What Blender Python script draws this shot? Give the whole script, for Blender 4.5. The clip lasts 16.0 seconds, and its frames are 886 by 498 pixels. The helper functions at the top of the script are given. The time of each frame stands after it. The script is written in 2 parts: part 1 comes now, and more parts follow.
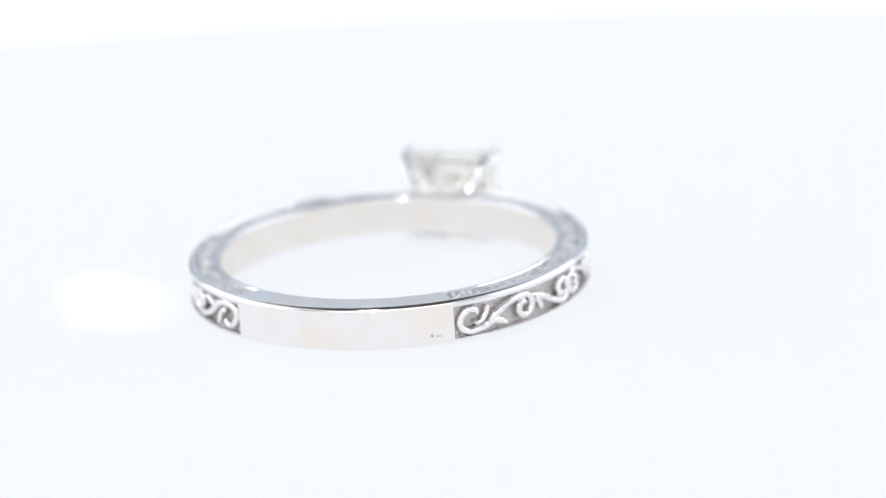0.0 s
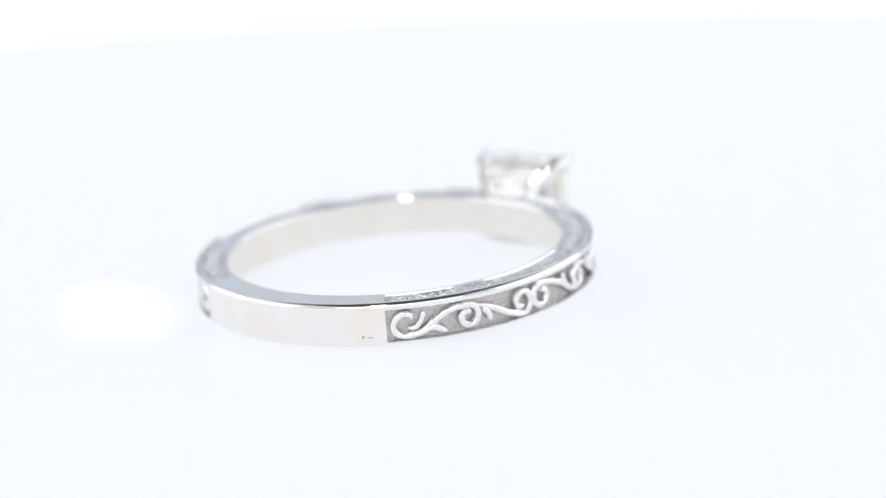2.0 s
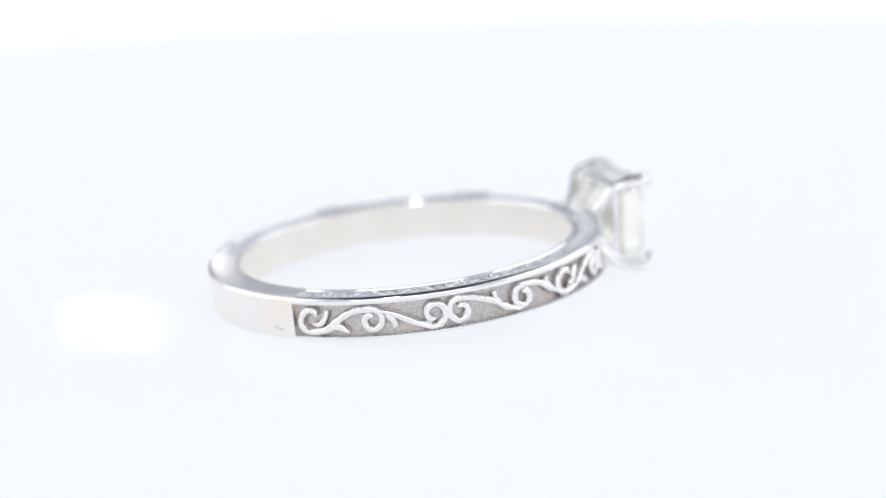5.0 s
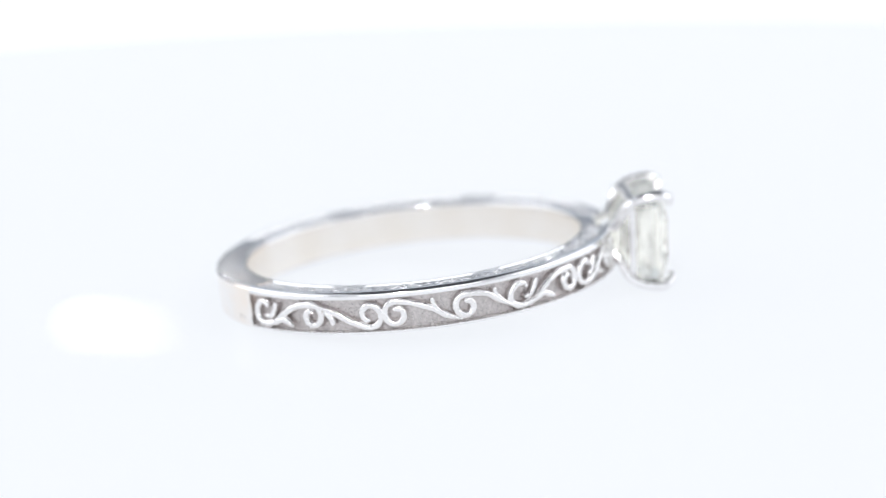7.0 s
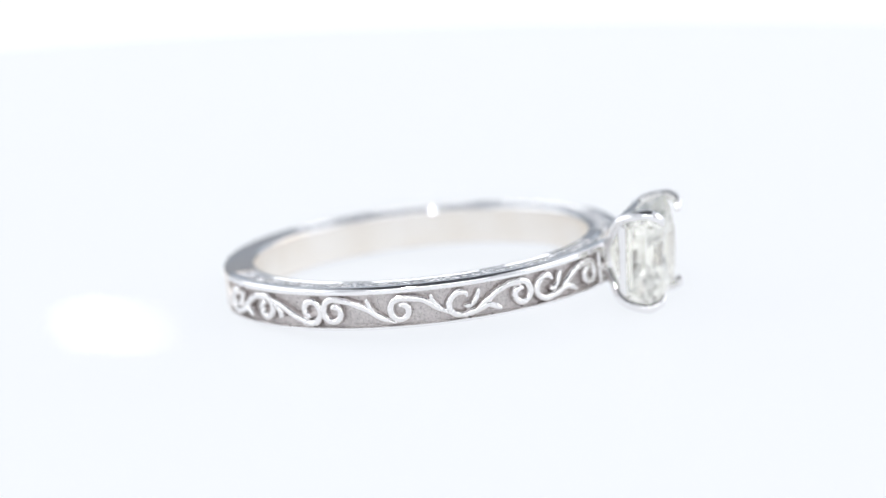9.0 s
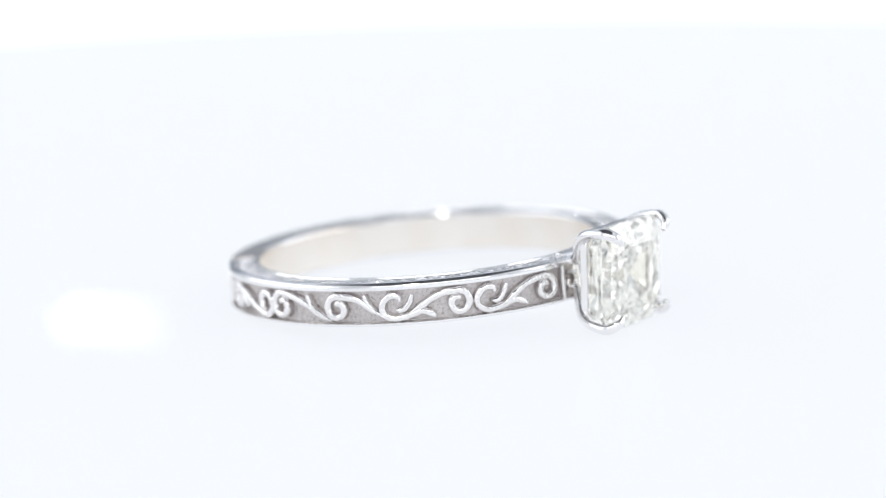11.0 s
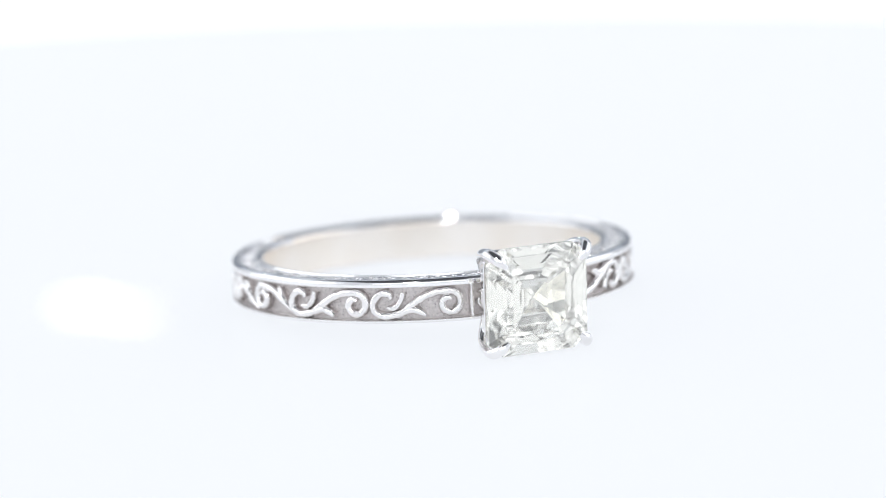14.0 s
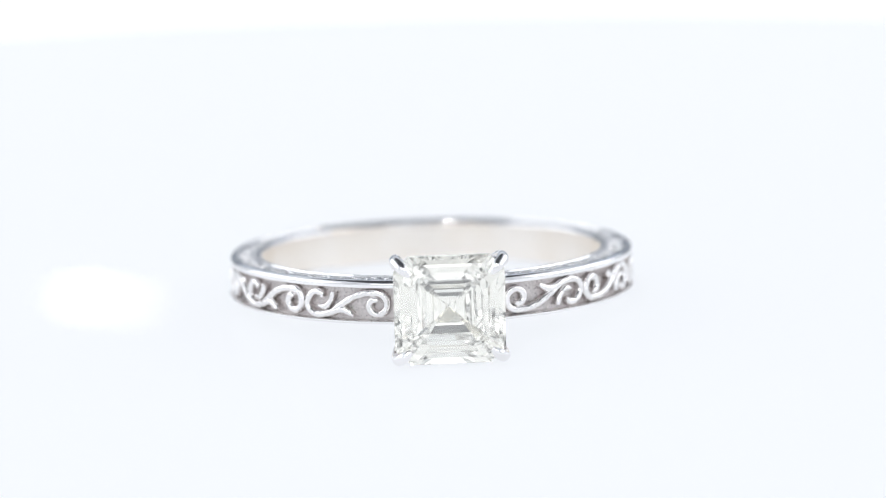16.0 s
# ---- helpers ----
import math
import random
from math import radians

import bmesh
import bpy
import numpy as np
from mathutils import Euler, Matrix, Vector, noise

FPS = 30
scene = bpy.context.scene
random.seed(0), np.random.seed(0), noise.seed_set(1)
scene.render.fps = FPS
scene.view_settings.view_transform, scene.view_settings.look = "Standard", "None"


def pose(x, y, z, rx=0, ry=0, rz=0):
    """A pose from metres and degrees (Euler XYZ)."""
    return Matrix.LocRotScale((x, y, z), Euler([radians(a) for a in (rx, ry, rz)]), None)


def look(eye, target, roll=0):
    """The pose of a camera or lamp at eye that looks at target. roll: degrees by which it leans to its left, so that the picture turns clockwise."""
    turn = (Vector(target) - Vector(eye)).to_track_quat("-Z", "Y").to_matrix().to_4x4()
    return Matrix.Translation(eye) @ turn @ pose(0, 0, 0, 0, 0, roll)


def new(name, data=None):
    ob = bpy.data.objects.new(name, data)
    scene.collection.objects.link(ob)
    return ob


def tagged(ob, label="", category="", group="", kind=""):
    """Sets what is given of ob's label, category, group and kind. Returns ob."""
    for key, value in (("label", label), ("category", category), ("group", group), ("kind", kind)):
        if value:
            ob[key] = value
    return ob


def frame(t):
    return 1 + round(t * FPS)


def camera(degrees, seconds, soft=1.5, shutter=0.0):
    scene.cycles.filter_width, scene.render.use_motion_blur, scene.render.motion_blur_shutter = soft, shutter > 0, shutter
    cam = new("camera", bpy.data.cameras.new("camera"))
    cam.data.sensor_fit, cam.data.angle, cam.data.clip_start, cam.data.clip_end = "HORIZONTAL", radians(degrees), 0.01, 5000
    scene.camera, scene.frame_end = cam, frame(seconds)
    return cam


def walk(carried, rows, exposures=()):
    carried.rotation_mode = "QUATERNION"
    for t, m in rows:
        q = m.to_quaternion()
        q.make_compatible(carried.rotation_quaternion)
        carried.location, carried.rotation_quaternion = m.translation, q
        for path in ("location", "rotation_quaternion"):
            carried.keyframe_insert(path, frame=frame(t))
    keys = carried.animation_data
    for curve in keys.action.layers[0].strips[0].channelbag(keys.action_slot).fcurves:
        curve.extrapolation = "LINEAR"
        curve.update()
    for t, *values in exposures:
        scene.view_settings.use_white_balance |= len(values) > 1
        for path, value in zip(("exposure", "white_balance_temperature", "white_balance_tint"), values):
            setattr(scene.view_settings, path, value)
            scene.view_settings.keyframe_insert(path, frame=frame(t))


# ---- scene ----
MM = 0.001
TABLE_Z = -2.61 * MM          # top of the turntable plate; the turning axis is x = y = 0

# ---- camera, standing still on its tripod ----
cam = camera(20.0, 16.0, soft=1.05)
ELEV, DIST, AIM_X = radians(13.36), 125.3 * MM, 1.749 * MM
EYE = Vector((AIM_X, -DIST * math.cos(ELEV), DIST * math.sin(ELEV)))
STAND = look(EYE, (AIM_X, 0, 0), -1.909)
walk(cam, [(0.0, STAND), (16.0, STAND)])
cam.data.dof.use_dof = True
cam.data.dof.focus_distance = 0.115
cam.data.dof.aperture_fstop = 31

# ---- world and lamps ----
world = bpy.data.worlds.new("studio")
world.use_nodes = True
scene.world = world
world.node_tree.nodes["Background"].inputs[0].default_value = (0.80, 0.88, 1.0, 1)
world.node_tree.nodes["Background"].inputs[1].default_value = 0.35
scene.view_settings.exposure = 0.0
scene.cycles.caustics_reflective = False
scene.cycles.sample_clamp_indirect = 1.0
scene.cycles.max_bounces, scene.cycles.glossy_bounces, scene.cycles.transmission_bounces = 24, 20, 24   # light lives long in the cut stone


def softbox(name, eye, target, wide, high, radiance, colour=(1, 1, 1)):
    lamp = bpy.data.lights.new(name, "AREA")
    lamp.shape, lamp.size, lamp.size_y = "RECTANGLE", wide, high
    lamp.energy, lamp.color = radiance * math.pi * wide * high, colour
    ob = new(name, lamp)
    ob.matrix_world = look(eye, target)
    return ob


softbox("spot_lamp", (-0.08, -0.30, 0.30), (0, 0.0, 0), 0.042, 0.042, 80.0, (0.98, 0.99, 1.0))
# Unseen fill lights added at both sides and in front to brighten the ring.
softbox("side_fill_left", (-0.43, 0.05, 0.18), (0, 0.05, 0.10), 0.60, 0.32, 1.1, (0.98, 0.99, 1.0))
softbox("side_fill_right", (0.43, 0.05, 0.18), (0, 0.05, 0.10), 0.60, 0.32, 1.1, (0.98, 0.99, 1.0))
softbox("front_fill", (0.0, -0.43, 0.20), (0, 0, 0.05), 0.60, 0.30, 1.06, (0.98, 0.99, 1.0))
softbox("back_lamp", (-0.085, 0.478, 0.1165), (-0.0157, 0.002, 0), 0.014, 0.0014, 75.0).data.shape = "ELLIPSE"
softbox("back_lamp_tail", (-0.0735, 0.478, 0.1185), (-0.0157, 0.002, 0), 0.012, 0.0012, 48.0).data.shape = "ELLIPSE"


# ---- materials ----
def material(name):
    m = bpy.data.materials.new(name)
    m.use_nodes = True
    return m, m.node_tree.nodes, m.node_tree.links, m.node_tree.nodes["Principled BSDF"]


def metal(name, colour, rough, grain, bump, scale, dark=0.93, depth=0.00006, stain_and_bounce=None):
    """Polished or worked precious metal: fine grain in gloss and relief, soft clouding at a larger size."""
    m, nodes, links, b = material(name)
    b.inputs["Metallic"].default_value = 1.0
    co = nodes.new("ShaderNodeTexCoord")
    fine, broad = nodes.new("ShaderNodeTexNoise"), nodes.new("ShaderNodeTexNoise")
    fine.inputs["Scale"].default_value, fine.inputs["Detail"].default_value = scale, 4
    broad.inputs["Scale"].default_value, broad.inputs["Detail"].default_value = 350, 3
    for n in (fine, broad):
        links.new(co.outputs["Object"], n.inputs["Vector"])
    ramp = nodes.new("ShaderNodeMapRange")
    ramp.inputs["To Min"].default_value, ramp.inputs["To Max"].default_value = rough - grain, rough + grain
    links.new(fine.outputs["Fac"], ramp.inputs["Value"])
    links.new(ramp.outputs["Result"], b.inputs["Roughness"])
    mix = nodes.new("ShaderNodeMix")
    mix.data_type = "RGBA"
    # clouding: stains on the smooth back, painted warm bounce light on the inner wall
    mix.inputs["A"].default_value = (*(stain_and_bounce or [c * dark for c in colour]), 1)
    mix.inputs["B"].default_value = (*colour, 1)
    both = nodes.new("ShaderNodeMapRange")
    both.inputs["From Min"].default_value, both.inputs["From Max"].default_value = 0.36, 0.64
    links.new((fine if dark < 0.8 else broad).outputs["Fac"], both.inputs["Value"])
    links.new(both.outputs["Result"], mix.inputs["Factor"])
    links.new(mix.outputs["Result"], b.inputs["Base Color"])
    if bump:
        relief = nodes.new("ShaderNodeBump")
        relief.inputs["Strength"].default_value, relief.inputs["Distance"].default_value = bump, depth
        links.new(fine.outputs["Fac"], relief.inputs["Height"])
        links.new(relief.outputs["Normal"], b.inputs["Normal"])
    return m


POLISHED = metal("polished_white_gold", (0.91, 0.90, 0.905), 0.06, 0.03, 0.0, 2500)
WORN = metal("worn_polished_gold", (0.925, 0.91, 0.908), 0.08, 0.05, 0.0, 1800, stain_and_bounce=(0.925, 0.855, 0.79))
CARVED = metal("hand_carved_white_gold", (0.915, 0.898, 0.892), 0.11, 0.06, 0.8, 5000)
STIPPLED = metal("stippled_recess", (0.985, 0.955, 0.945), 0.30, 0.13, 1.0, 8500, 0.68, 0.00016)
# Darker metal paints shade onto relief sides and recess walls; the hallmark shares it.
SHADE_AND_MARK = metal("groove_shade_and_mark", (0.64, 0.60, 0.59), 0.30, 0.10, 0.6, 9000, 0.75, 0.00008)
ENGRAVED = metal("engraved_edge_ground", (0.82, 0.81, 0.82), 0.26, 0.10, 0.8, 9000, 0.78, 0.0001)
# Warm base and clouds stand in for light bounced around inside the band.
SATIN = metal("satin_gold_warm_bounce", (0.89, 0.855, 0.815), 0.30, 0.05, 0.0, 2500, stain_and_bounce=(0.86, 0.81, 0.75))


def white_sheet(name, colour, rough, glow, gloss=0.05):
    m, nodes, links, b = material(name)
    co, n = nodes.new("ShaderNodeTexCoord"), nodes.new("ShaderNodeTexNoise")
    n.inputs["Scale"].default_value, n.inputs["Detail"].default_value = 60, 5
    links.new(co.outputs["Object"], n.inputs["Vector"])
    mix = nodes.new("ShaderNodeMix")
    mix.data_type = "RGBA"
    mix.inputs["A"].default_value = (*[c * 0.97 for c in colour], 1)
    mix.inputs["B"].default_value = (*colour, 1)
    links.new(n.outputs["Fac"], mix.inputs["Factor"])
    links.new(mix.outputs["Result"], b.inputs["Base Color"])
    b.inputs["Roughness"].default_value = rough
    b.inputs["Specular IOR Level"].default_value = gloss
    # glow is emission added to the sheet; no lamp stands behind it
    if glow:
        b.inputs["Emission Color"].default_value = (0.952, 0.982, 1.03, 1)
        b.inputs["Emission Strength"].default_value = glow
    return m


# Plate white is added emission over a near-black base, so shadows hardly show.
ACRYLIC = white_sheet("glowing_white_acrylic", (0.10, 0.103, 0.106), 0.025, 0.89, 0.002)
# The floor's brightness is partly added emission too.
SWEEP = white_sheet("glowing_white_sweep", (0.80, 0.81, 0.82), 0.6, 0.65)
# Dark sheet added overhead only so the polished metal reflects something dark.
DARK_PANEL = white_sheet("dark_reflection_grey", (0.07, 0.072, 0.078), 0.9, 0.0)
# Unseen surround and turntable base; a little glow added to brighten reflections.
GLOW_WHITE = white_sheet("faintly_glowing_white", (0.69, 0.70, 0.715), 0.8, 0.12)
# Grey added low at the back, so the band's top reflects darker.
BACK_GREY = white_sheet("grey_back_panel", (0.34, 0.36, 0.39), 0.8, 0.0)
# Glow added high at the back lightens what the band's top reflects.
BACK_GLOW = white_sheet("glowing_back_panel", (0.55, 0.60, 0.66), 0.8, 0.09)

DIAMOND, _n, _l, _b = material("diamond")
_b.inputs["Base Color"].default_value = (1.0, 0.989, 0.91, 1)
_b.inputs["Roughness"].default_value = 0.0
_b.inputs["IOR"].default_value = 2.417
_b.inputs["Transmission Weight"].default_value = 1.0


# ---- mesh helpers ----
def mesh_of(name, verts, faces, mats, smooth=True, which=None, sharp=None):
    me = bpy.data.meshes.new(name)
    me.from_pydata([Vector(v) * MM for v in verts], [], faces)
    for m in mats:
        me.materials.append(m)
    if which:
        me.polygons.foreach_set("material_index", which)
    bm = bmesh.new()
    bm.from_mesh(me)
    bmesh.ops.recalc_face_normals(bm, faces=bm.faces)
    for f in bm.faces:
        f.smooth = smooth
    if sharp:
        for e in bm.edges:
            if len(e.link_faces) == 2 and e.calc_face_angle(0) > radians(sharp):
                e.smooth = False
    bm.to_mesh(me)
    bm.free()
    return me


def part(name, me, parent, label=""):
    ob = new(name, me)
    ob.parent = parent
    return tagged(ob, label)


def arc(profile, a0, a1, step=0.75, recess=(), strip=-1):
    """Sweep a closed (radius, height) profile about z from a0 to a1 degrees, with end caps. recess, strip: profile edges with materials of their own."""
    n = max(2, round((a1 - a0) / step))
    k = len(profile)
    verts, faces, which = [], [], []
    for i in range(n + 1):
        a = radians(a0 + (a1 - a0) * i / n)
        verts += [(r * math.cos(a), r * math.sin(a), h) for r, h in profile]
    for i in range(n):
        for j in range(k):
            faces.append((i * k + j, i * k + (j + 1) % k, (i + 1) * k + (j + 1) % k, (i + 1) * k + j))
            # 4: edges beside the recess, darkened to paint in shade
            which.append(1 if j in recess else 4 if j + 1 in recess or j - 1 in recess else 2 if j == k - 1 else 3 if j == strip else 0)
    faces += [tuple(range(k)), tuple(range(n * k, n * k + k))]
    which += [0, 0]
    return verts, faces, which


def smooth_path(points, per=7):
    """Catmull-Rom through a few control points."""
    p = [Vector(q) for q in points]
    p = [2 * p[0] - p[1]] + p + [2 * p[-1] - p[-2]]
    out = []
    for i in range(1, len(p) - 2):
        for j in range(per):
            t = j / per
            a, b, c, d = p[i - 1], p[i], p[i + 1], p[i + 2]
            out.append(0.5 * (2 * b + (c - a) * t + (2 * a - 5 * b + 4 * c - d) * t * t + (3 * b - a - 3 * c + d) * t ** 3))
    return out + [p[-2]]


def spiral(cx, cy, r0, r1, start, sweep, n=32):
    """A curl that closes slowly at first and tightly at its eye."""
    out = []
    for i in range(n + 1):
        u = i / n
        r, a = r0 + (r1 - r0) * u ** 1.6, radians(start + sweep * u)
        out.append(Vector((cx + r * math.cos(a), cy + r * math.sin(a))))
    return out


ROUND = ((-1.06, 0.0), (-0.97, 0.56), (-0.83, 0.80), (-0.56, 0.94), (0.0, 1.0), (0.56, 0.94), (0.83, 0.80), (0.97, 0.56), (1.06, 0.0))


def ribbon(path, half, place, thin=(0.45, 0.6)):
    """A rounded raised stroke along a flat path; place(s, h, lift) puts it on the ring, lift 0 at the recess and 1 at the top."""
    verts, faces, n, k = [], [], len(path), len(ROUND)
    for i, q in enumerate(path):
        d = (path[min(i + 1, n - 1)] - path[max(i - 1, 0)]).normalized()
        side = Vector((-d.y, d.x))
        u = i / (n - 1)
        w = half * min(1.0, thin[0] + u * 4, thin[1] + (1 - u) * 5) * (0.96 + 0.07 * math.sin(9.1 * q.x + 5.3 * q.y))
        for x, y in ROUND:
            e = q + side * (w * x)
            verts.append(place(e.x, e.y, y))
    for i in range(n - 1):
        for j in range(k - 1):
            faces.append((i * k + j, i * k + j + 1, (i + 1) * k + j + 1, (i + 1) * k + j))
    faces += [tuple(range(k)), tuple(range((n - 1) * k, n * k))]
    return verts, faces


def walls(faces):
    """Material index per face of a ribbon: 1, the painted shade, on its two upright sides."""
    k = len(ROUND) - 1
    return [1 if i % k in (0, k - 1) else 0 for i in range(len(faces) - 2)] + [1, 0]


def joined(pieces):
    verts, faces = [], []
    for v, f in pieces:
        faces += [tuple(i + len(verts) for i in q) for q in f]
        verts += v
    return verts, faces


# ---- the setting: turntable plate, unseen added walls ----
def box_sheet(name, x0, x1, y0, y1, z0, z1, mat, label):
    v = [(x, y, z) for x in (x0, x1) for y in (y0, y1) for z in (z0, z1)]
    f = [(0, 1, 3, 2), (4, 6, 7, 5), (0, 4, 5, 1), (2, 3, 7, 6), (0, 2, 6, 4), (1, 5, 7, 3)]
    return tagged(new(name, mesh_of(name, v, f, [mat], smooth=False)), label, kind="structure")


def plate():
    prof = [(0.01, -6.0), (106.5, -6.0), (107.3, -5.4), (107.3, -0.8), (107.1, -0.25), (106.5, 0.0), (106.1, 0.0), (0.01, 0.0)]
    v, f, _ = arc(prof, 0, 360, 3)
    ob = new("turntable", None)
    ob.location = (0, 0, TABLE_Z)
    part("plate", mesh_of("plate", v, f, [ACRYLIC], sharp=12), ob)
    v, f, _ = arc([(0.01, -16.0), (60.0, -16.0), (60.0, -6.0), (0.01, -6.0)], 0, 360, 6)
    part("base", mesh_of("base", v, f, [GLOW_WHITE], sharp=40), ob)
    return tagged(ob, "round glossy white acrylic turntable plate, with added even glow", "turntable")


turntable = plate()
FLOOR = TABLE_Z / MM - 16.0
box_sheet("floor", -450, 450, -450, 650, FLOOR - 6, FLOOR, SWEEP, "bright white sweep under the turntable, with added glow")
# Unseen sheets from here on are added for metal and stone to reflect.
box_sheet("wall_back", -450, 450, 650, 656, FLOOR, 190, BACK_GREY, "unseen plain grey panel added to darken reflections")
box_sheet("wall_back_upper", -450, 450, 650, 656, 190, 450, BACK_GLOW, "unseen upper back panel with added glow to lighten reflections")
box_sheet("wall_left", -456, -450, -450, 650, FLOOR, 450, GLOW_WHITE, "unseen plain white wall added around the ring")
box_sheet("wall_right", 450, 456, -450, 650, FLOOR, 450, GLOW_WHITE, "unseen plain white wall added around the ring")
box_sheet("wall_front", -450, 450, -456, -450, FLOOR, 450, GLOW_WHITE, "unseen plain white wall added around the ring")
box_sheet("ceiling", -450, 450, -450, 650, 450, 456, GLOW_WHITE, "unseen plain white ceiling added above the ring")
box_sheet("dark_reflection_panel", -280, 280, -440, 300, 444, 449, DARK_PANEL, "unseen plain dark grey panel added for dark reflections")


# ---- the ring ----
R_OUT, R_IN, HALF, LOW = 10.0, 8.406, 0.985, 1.06
FLOOR_R = 9.63                        # bottom of the carved recess
P_END, Q_END = -145.6, 151.0          # where the carved shoulders meet the smooth back
SEAT = 7.2                            # half angle of the seat under the stone

ring = tagged(new("engagement_ring", None), "white gold ring with carved scroll shoulders and square diamond", "ring")


def bevel_profile(recessed):
    """Half-round bevels at the edges; short flats beside them keep the polished faces flat."""
    def corner(r, h, dr, dh, c=0.08, flat=0.0):
        pts = [(r + dr * c * (flat * (1 - i / 6) + (1 - flat) * (1 - math.sin(b))), h + dh * c * (flat * i / 6 + (1 - flat) * (1 - math.cos(b))))
               for i, b in ((i, math.pi / 12 * i) for i in range(7))]
        return [(r + dr * c * 1.35, h)] + pts + [(r, h + dh * c * 1.35)]

    inner_top = corner(R_IN, HALF, 1, -1, 0.17)[::-1]
    outer_top = corner(R_OUT, HALF, -1, -1, 0.18, 0.3)
    outer_low = corner(R_OUT, -LOW, -1, 1)[::-1]
    inner_low = corner(R_IN, -LOW, 1, 1)
    top = list(inner_top)
    strip = wall = 0
    if recessed:
        strip = len(top) + 1
        top += [(R_IN + 0.26, HALF), (R_IN + 0.29, HALF - 0.07), (9.64, HALF - 0.07), (9.67, HALF)]
    top += outer_top
    if recessed:
        wall = len(top) + 1
        top += [(R_OUT, 0.66), (R_OUT - 0.02, 0.635), (FLOOR_R, 0.615), (FLOOR_R, -0.90)]
        top += [(R_OUT - 0.02, -0.915), (R_OUT, -0.93)]
    return top + [q for q in outer_low if not recessed or q[1] < -0.94] + inner_low, strip, wall


def shoulder(a0, a1):
    prof, strip, wall = bevel_profile(True)
    v, f, w = arc(prof, a0, a1, 0.75, recess=(wall + 2,), strip=strip)
    return part("carved_shoulder", mesh_of("carved_shoulder", v, f, [POLISHED, STIPPLED, SATIN, ENGRAVED, SHADE_AND_MARK], which=w, sharp=28), ring,
                "carved shoulder with stippled grey recess")


shoulder_p, shoulder_q = shoulder(P_END, -SEAT), shoulder(SEAT, Q_END)
prof, _, _ = bevel_profile(False)
v, f, w = arc(prof, Q_END, 360 + P_END, 0.75)
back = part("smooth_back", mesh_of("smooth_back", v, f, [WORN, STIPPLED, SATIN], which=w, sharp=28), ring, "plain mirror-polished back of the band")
for a, h, wide, tall in ((208.1, -0.60, 0.7, 0.07), (210.0, -0.64, 1.4, 0.035)):
    v, f, _ = arc([(R_OUT - 0.02, h - tall), (R_OUT + 0.006, h - tall), (R_OUT + 0.006, h + tall), (R_OUT - 0.02, h + tall)], a - wide / 2, a + wide / 2, 0.4)
    part("hallmark", mesh_of("hallmark", v, f, [SHADE_AND_MARK], smooth=False), back, "tiny worn stamped mark")

seat_prof = [(max(r, R_IN) if r < 9.5 else r - 0.75, h) for r, h in bevel_profile(False)[0]]
v, f, w = arc(seat_prof, -SEAT, SEAT, 0.75)
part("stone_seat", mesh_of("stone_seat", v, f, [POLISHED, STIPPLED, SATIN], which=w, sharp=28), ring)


def on_side(flip):
    """Placement on the outside of the band: s in degrees, h in millimetres."""
    def place(s, h, lift):
        if flip:
            s, h = -s * Q_END / -P_END, -h - 0.25
        h -= 0.03
        a, r = radians(s / 0.17453), FLOOR_R - 0.02 + lift * (R_OUT - FLOOR_R + 0.01)
        return (r * math.cos(a), r * math.sin(a), h)
    return place


def arc_mm(deg):
    return deg * 0.17453


def loop_motif(a):
    """Open loop with a flame in it and a forked tail, then the stem that rises into the next spiral."""
    o = arc_mm(a)
    sh = lambda pts: [(x + o, y) for x, y in pts]
    loop = smooth_path(sh([(0.32, 0.12), (0.22, 0.33), (-0.2, 0.34), (-0.55, -0.05), (-0.5, -0.48), (-0.05, -0.70), (0.6, -0.62), (1.25, -0.42), (1.6, -0.5), (1.95, -0.68)]))
    flame = smooth_path(sh([(0.12, -0.28), (0.45, -0.30), (0.75, -0.02), (0.92, 0.42)]), 5)
    stem = smooth_path(sh([(0.75, -0.50), (1.3, -0.18), (1.9, 0.18), (2.5, 0.38)])) + spiral(o + 3.08, -0.15, 0.56, 0.19, 100, -395)
    return [("loop_scroll", loop, 0.195), ("flame_leaf", flame, 0.155), ("spiral_scroll", stem, 0.195)]


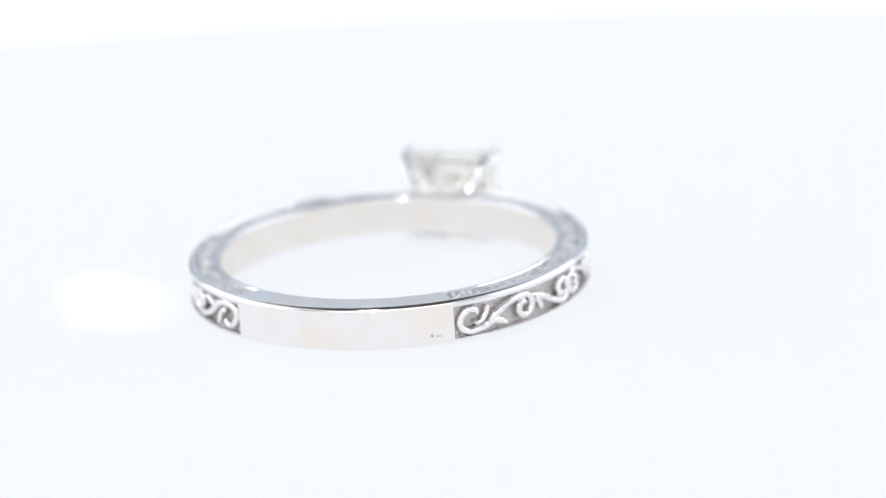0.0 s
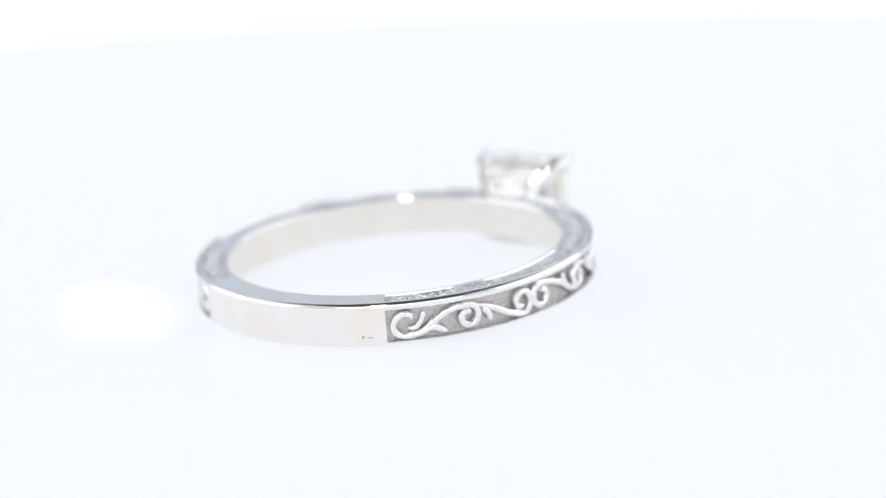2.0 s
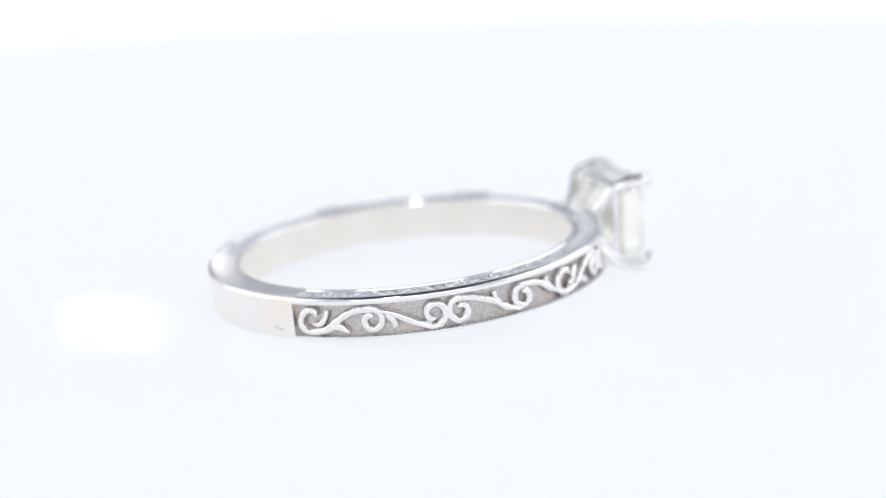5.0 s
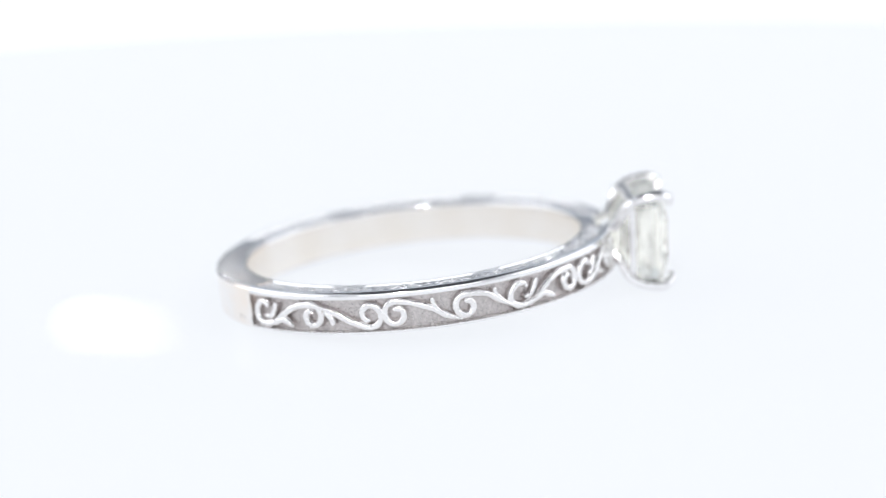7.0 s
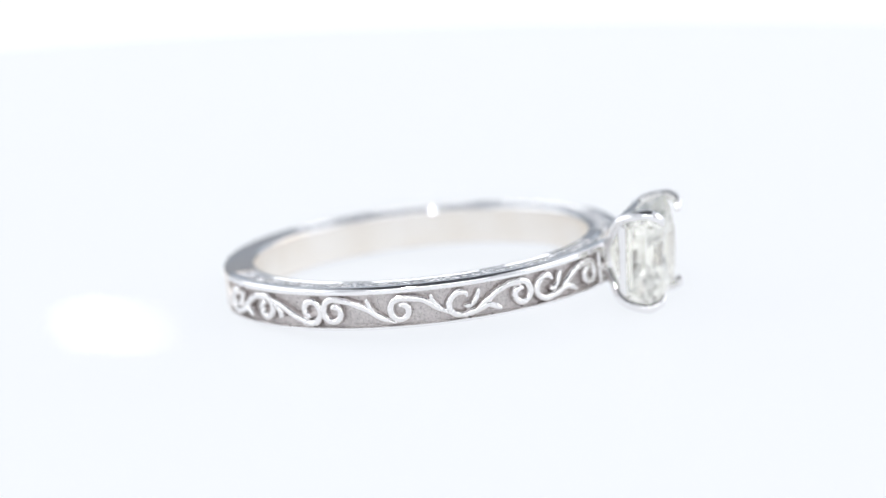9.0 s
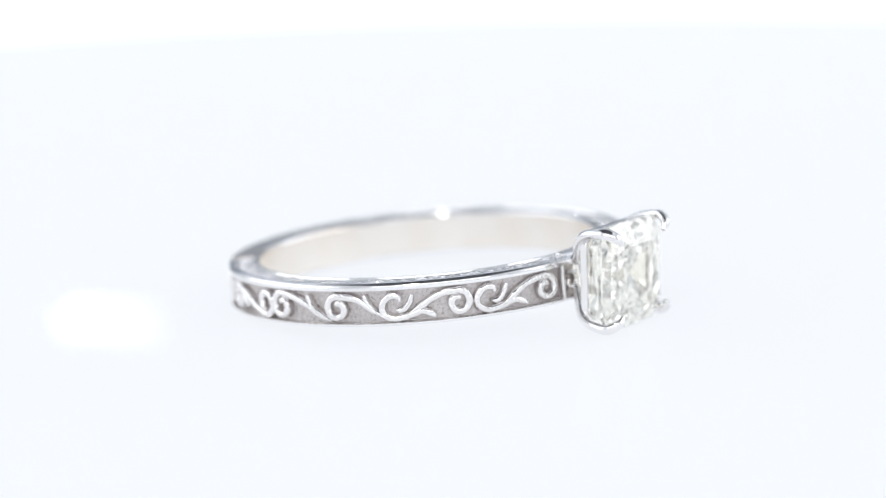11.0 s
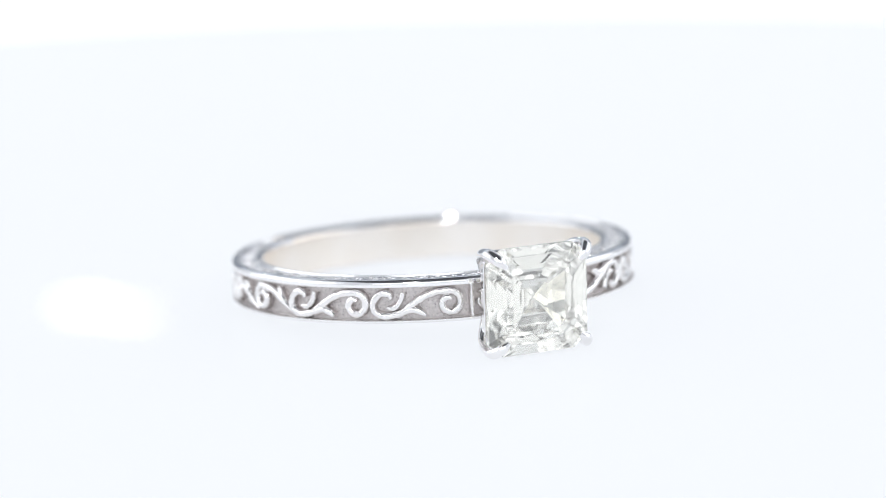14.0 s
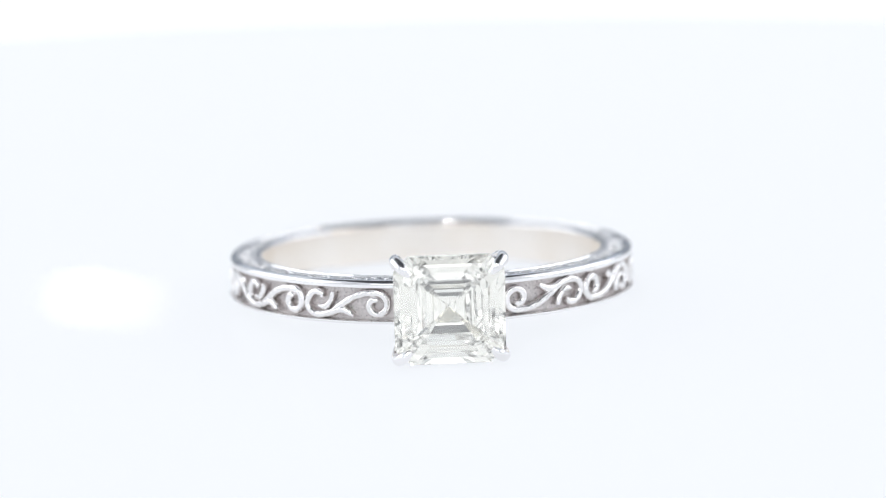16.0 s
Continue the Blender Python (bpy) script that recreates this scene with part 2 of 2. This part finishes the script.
def strokes():
    out = []
    for a in (-140.4, -62.6, -36.6):
        out += loop_motif(a)
    m = arc_mm
    out.append(("spiral_scroll", smooth_path([(m(-120.3), 0.32), (m(-115.5), 0.0), (m(-111), -0.42)]) + spiral(m(-105.6), -0.12, 0.61, 0.19, -115, 395), 0.195))
    out.append(("leaf", smooth_path([(m(-118.6), 0.1), (m(-116.8), -0.22), (m(-116.2), -0.55)], 5), 0.17))
    out.append(("spiral_scroll", smooth_path([(m(-80.5), -0.74), (m(-84.5), -0.48), (m(-89), 0.0), (m(-94), 0.33)]) + spiral(m(-98.2), -0.14, 0.60, 0.19, 78, 395), 0.195))
    out.append(("spiral_scroll", smooth_path([(m(-65.2), -0.62), (m(-69), -0.22), (m(-72.6), 0.2), (m(-76), 0.36)]) + spiral(m(-78.9), -0.16, 0.56, 0.19, 76, 395), 0.195))
    out.append(("leaf", smooth_path([(m(-86.2), -0.2), (m(-87.6), 0.08), (m(-88.3), 0.46)], 5), 0.135))
    out.append(("leaf", smooth_path([(m(-68.2), -0.2), (m(-70.0), 0.08), (m(-70.7), 0.46)], 5), 0.135))
    out.append(("end_bar", [Vector((m(-12.9), 0.70)), Vector((m(-12.9), -0.1)), Vector((m(-12.9), -0.90))], 0.15))
    out.append(("end_curl", spiral(m(-10.0), -0.12, 0.42, 0.14, 120, -330, 20), 0.11))
    return out


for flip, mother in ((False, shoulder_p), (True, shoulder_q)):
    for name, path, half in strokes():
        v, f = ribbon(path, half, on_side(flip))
        # second material paints dark shade along the stroke sides
        part(name, mesh_of(name, v, f, [CARVED, SHADE_AND_MARK], which=walls(f), sharp=60), mother)


def beaded_edge(a0, a1):
    """Row of tiny beads rolled along the lower lip of the carved recess."""
    verts, faces, n = [], [], round((a1 - a0) / 0.72)
    for i in range(n):
        a, k = radians(a0 + (a1 - a0) * (i + 0.5) / n), len(verts)
        out, along, up = Vector((math.cos(a), math.sin(a), 0)), Vector((-math.sin(a), math.cos(a), 0)), Vector((0, 0, 1))
        c = out * (R_OUT - 0.015) + up * -0.945
        verts += [c + out * 0.05] + [c + along * (0.05 * math.cos(b)) + up * (0.045 * math.sin(b)) for b in (math.pi * j / 3 for j in range(6))]
        verts.append(c - out * 0.05)
        for j in range(6):
            faces += [(k, k + 1 + j, k + 1 + (j + 1) % 6), (k + 7, k + 1 + (j + 1) % 6, k + 1 + j)]
    return mesh_of("beaded_edge", verts, faces, [POLISHED])


part("beaded_edge", beaded_edge(P_END, -SEAT - 7), shoulder_p, "row of tiny polished beads")
part("beaded_edge", beaded_edge(SEAT + 7, Q_END), shoulder_q, "row of tiny polished beads")


def top_engraving(a0, a1):
    """Small running scroll cut into the upper edge of the band."""
    def place(s, h, lift):
        a, r = radians(s), 9.15 + h * 1.15
        return (r * math.cos(a), r * math.sin(a), HALF - 0.09 + lift * 0.065)
    pieces, n = [], round((a1 - a0) / 7.0)
    for i in range(n):
        a = a0 + (a1 - a0) * (i + 0.5) / n
        up = 1 if i % 2 else -1
        flat = [Vector((q.x * 6.25, q.y * up)) for q in smooth_path([(-0.55, -0.3), (-0.2, -0.1), (0.12, 0.22), (0.4, 0.26), (0.5, 0.0), (0.32, -0.14), (0.2, 0.02)], 4)]
        leaf = [Vector((q.x * 6.25, q.y * up)) for q in smooth_path([(-0.3, -0.02), (-0.36, 0.18), (-0.22, 0.32)], 3)]
        for path in (flat, leaf):
            strip = [Vector((q.x / 6.25, q.y)) for q in path]
            pieces.append(ribbon(strip, 0.075, lambda s, h, l, a=a: place(a + s * 6.25, h, l)))
    v, f = joined(pieces)
    return mesh_of("edge_engraving", v, f, [CARVED], sharp=60)


part("edge_engraving", top_engraving(P_END + 1, -SEAT - 1), shoulder_p, "fine scroll engraving along the edge")
part("edge_engraving", top_engraving(SEAT + 1, Q_END - 1), shoulder_q, "fine scroll engraving along the edge")


# ---- head: stone, gallery and four claws ----
HEAD = Matrix.Translation((11.3 * MM, 0, 0)) @ pose(0, 0, 0, 0, 4.0, 0) @ Matrix.Translation((-11.3 * MM, 0, 0))   # sits a little crooked on the band


def head_part(name, me, label=""):
    me.transform(HEAD)
    return part(name, me, ring, label)


def cut_square(x, half, crop):
    c = half - crop
    return [(x, -half, -c), (x, -half, c), (x, -c, half), (x, c, half), (x, half, c), (x, half, -c), (x, c, -half), (x, -c, -half)]


def diamond():
    steps = [(12.62, 1.50, 0.52), (12.50, 1.80, 0.60), (12.30, 2.18, 0.66), (12.05, 2.51, 0.70), (11.96, 2.53, 0.70),
             (11.15, 2.19, 0.58), (10.48, 1.50, 0.34), (9.97, 0.70, 0.12)]
    v, f = [], []
    for x, h, c in steps:
        v += cut_square(x, h, c)
    for i in range(len(steps) - 1):
        for j in range(8):
            f.append((i * 8 + j, i * 8 + (j + 1) % 8, (i + 1) * 8 + (j + 1) % 8, (i + 1) * 8 + j))
    f.append(tuple(range(8)))
    n = len(v)
    v.append((9.62, 0, 0))
    k = (len(steps) - 1) * 8
    f += [(k + j, k + (j + 1) % 8, n) for j in range(8)]
    return mesh_of("diamond", v, f, [DIAMOND], smooth=False)


head_part("diamond", diamond(), "square step-cut diamond with faint yellow tint")


def tube(path, radii, across=(1.0, 1.0), sides=12):
    """Round bar along a 3D path with changing radius and domed ends."""
    p = smooth_path(path, 6)
    n = len(p)
    verts, faces = [], []
    for i, q in enumerate(p):
        u = i / (n - 1) * (len(radii) - 1)
        k = min(int(u), len(radii) - 2)
        r = radii[k] + (radii[k + 1] - radii[k]) * (u - k)
        d = (p[min(i + 1, n - 1)] - p[max(i - 1, 0)]).normalized()
        out = Vector((0, q.y, q.z)).normalized()
        side = d.cross(out).normalized()
        out = side.cross(d).normalized()
        for j in range(sides):
            a = 2 * math.pi * j / sides
            verts.append(q + side * (r * across[0] * math.cos(a)) + out * (r * across[1] * math.sin(a)))
    for i in range(n - 1):
        for j in range(sides):
            faces.append((i * sides + j, i * sides + (j + 1) % sides, (i + 1) * sides + (j + 1) % sides, (i + 1) * sides + j))
    faces += [tuple(range(sides)), tuple(range((n - 1) * sides, n * sides))]
    return verts, faces


for sy in (-1, 1):
    for sz in (-1, 1):
        pts = [(9.90, 1.50, 0.66), (10.25, 1.85, 1.24), (10.55, 2.12, 1.80), (11.02, 2.33, 2.16), (11.62, 2.44, 2.32),
               (12.20, 2.42, 2.36), (12.65, 2.14, 2.10), (12.72, 1.82, 1.79)]
        v, f = tube([(x, y * sy, z * sz * (1.0 if sz > 0 else 0.94)) for x, y, z in pts], [0.27, 0.27, 0.27, 0.26, 0.27, 0.29, 0.27, 0.13], (1.0, 0.8))
        head_part("claw", mesh_of("claw", v, f, [POLISHED], sharp=70), "polished white gold claw prong")


def gallery_rail():
    prof = [(-0.18, -0.08), (-0.13, -0.13), (0.13, -0.13), (0.18, -0.08), (0.18, 0.08), (0.13, 0.13), (-0.13, 0.13), (-0.18, 0.08)]
    mid, k = cut_square(0, 2.10, 0.50), len(prof)
    v, f = [], []
    for _, y, z in mid:
        d = Vector((y, z)).normalized()
        for a, b in prof:
            v.append((10.78 + a, y + d.x * b, z + d.y * b))
    n = len(mid)
    for i in range(n):
        for j in range(k):
            f.append((i * k + j, i * k + (j + 1) % k, ((i + 1) % n) * k + (j + 1) % k, ((i + 1) % n) * k + j))
    return mesh_of("gallery_rail", v, f, [POLISHED], sharp=30)


head_part("gallery_rail", gallery_rail())


# ---- turning of plate and ring ----
def turn(t):
    return 73.719 - 10.192 * t + 0.0129 * t * t


def motions():
    lean = pose(0, 0, 0, 0, -4.362, 0) @ pose(0, 0, 0, -0.50, 0, 0)
    offset = Matrix.Translation((0.412 * MM, 1.121 * MM, -0.772 * MM))
    times = [i * 0.5 for i in range(33)]
    walk(ring, [(t, pose(0, 0, 0, 0, 0, turn(t)) @ offset @ lean) for t in times])
    wobble = pose(0, 0, 0, 0, 0, 192) @ pose(0, 0, 0, 0.43, 0, 0) @ pose(0, 0, 0, 0, 0, -192)   # the plate runs a little out of true
    walk(turntable, [(t, pose(0, 0, TABLE_Z, 0, 0, turn(t)) @ wobble) for t in times])


motions()
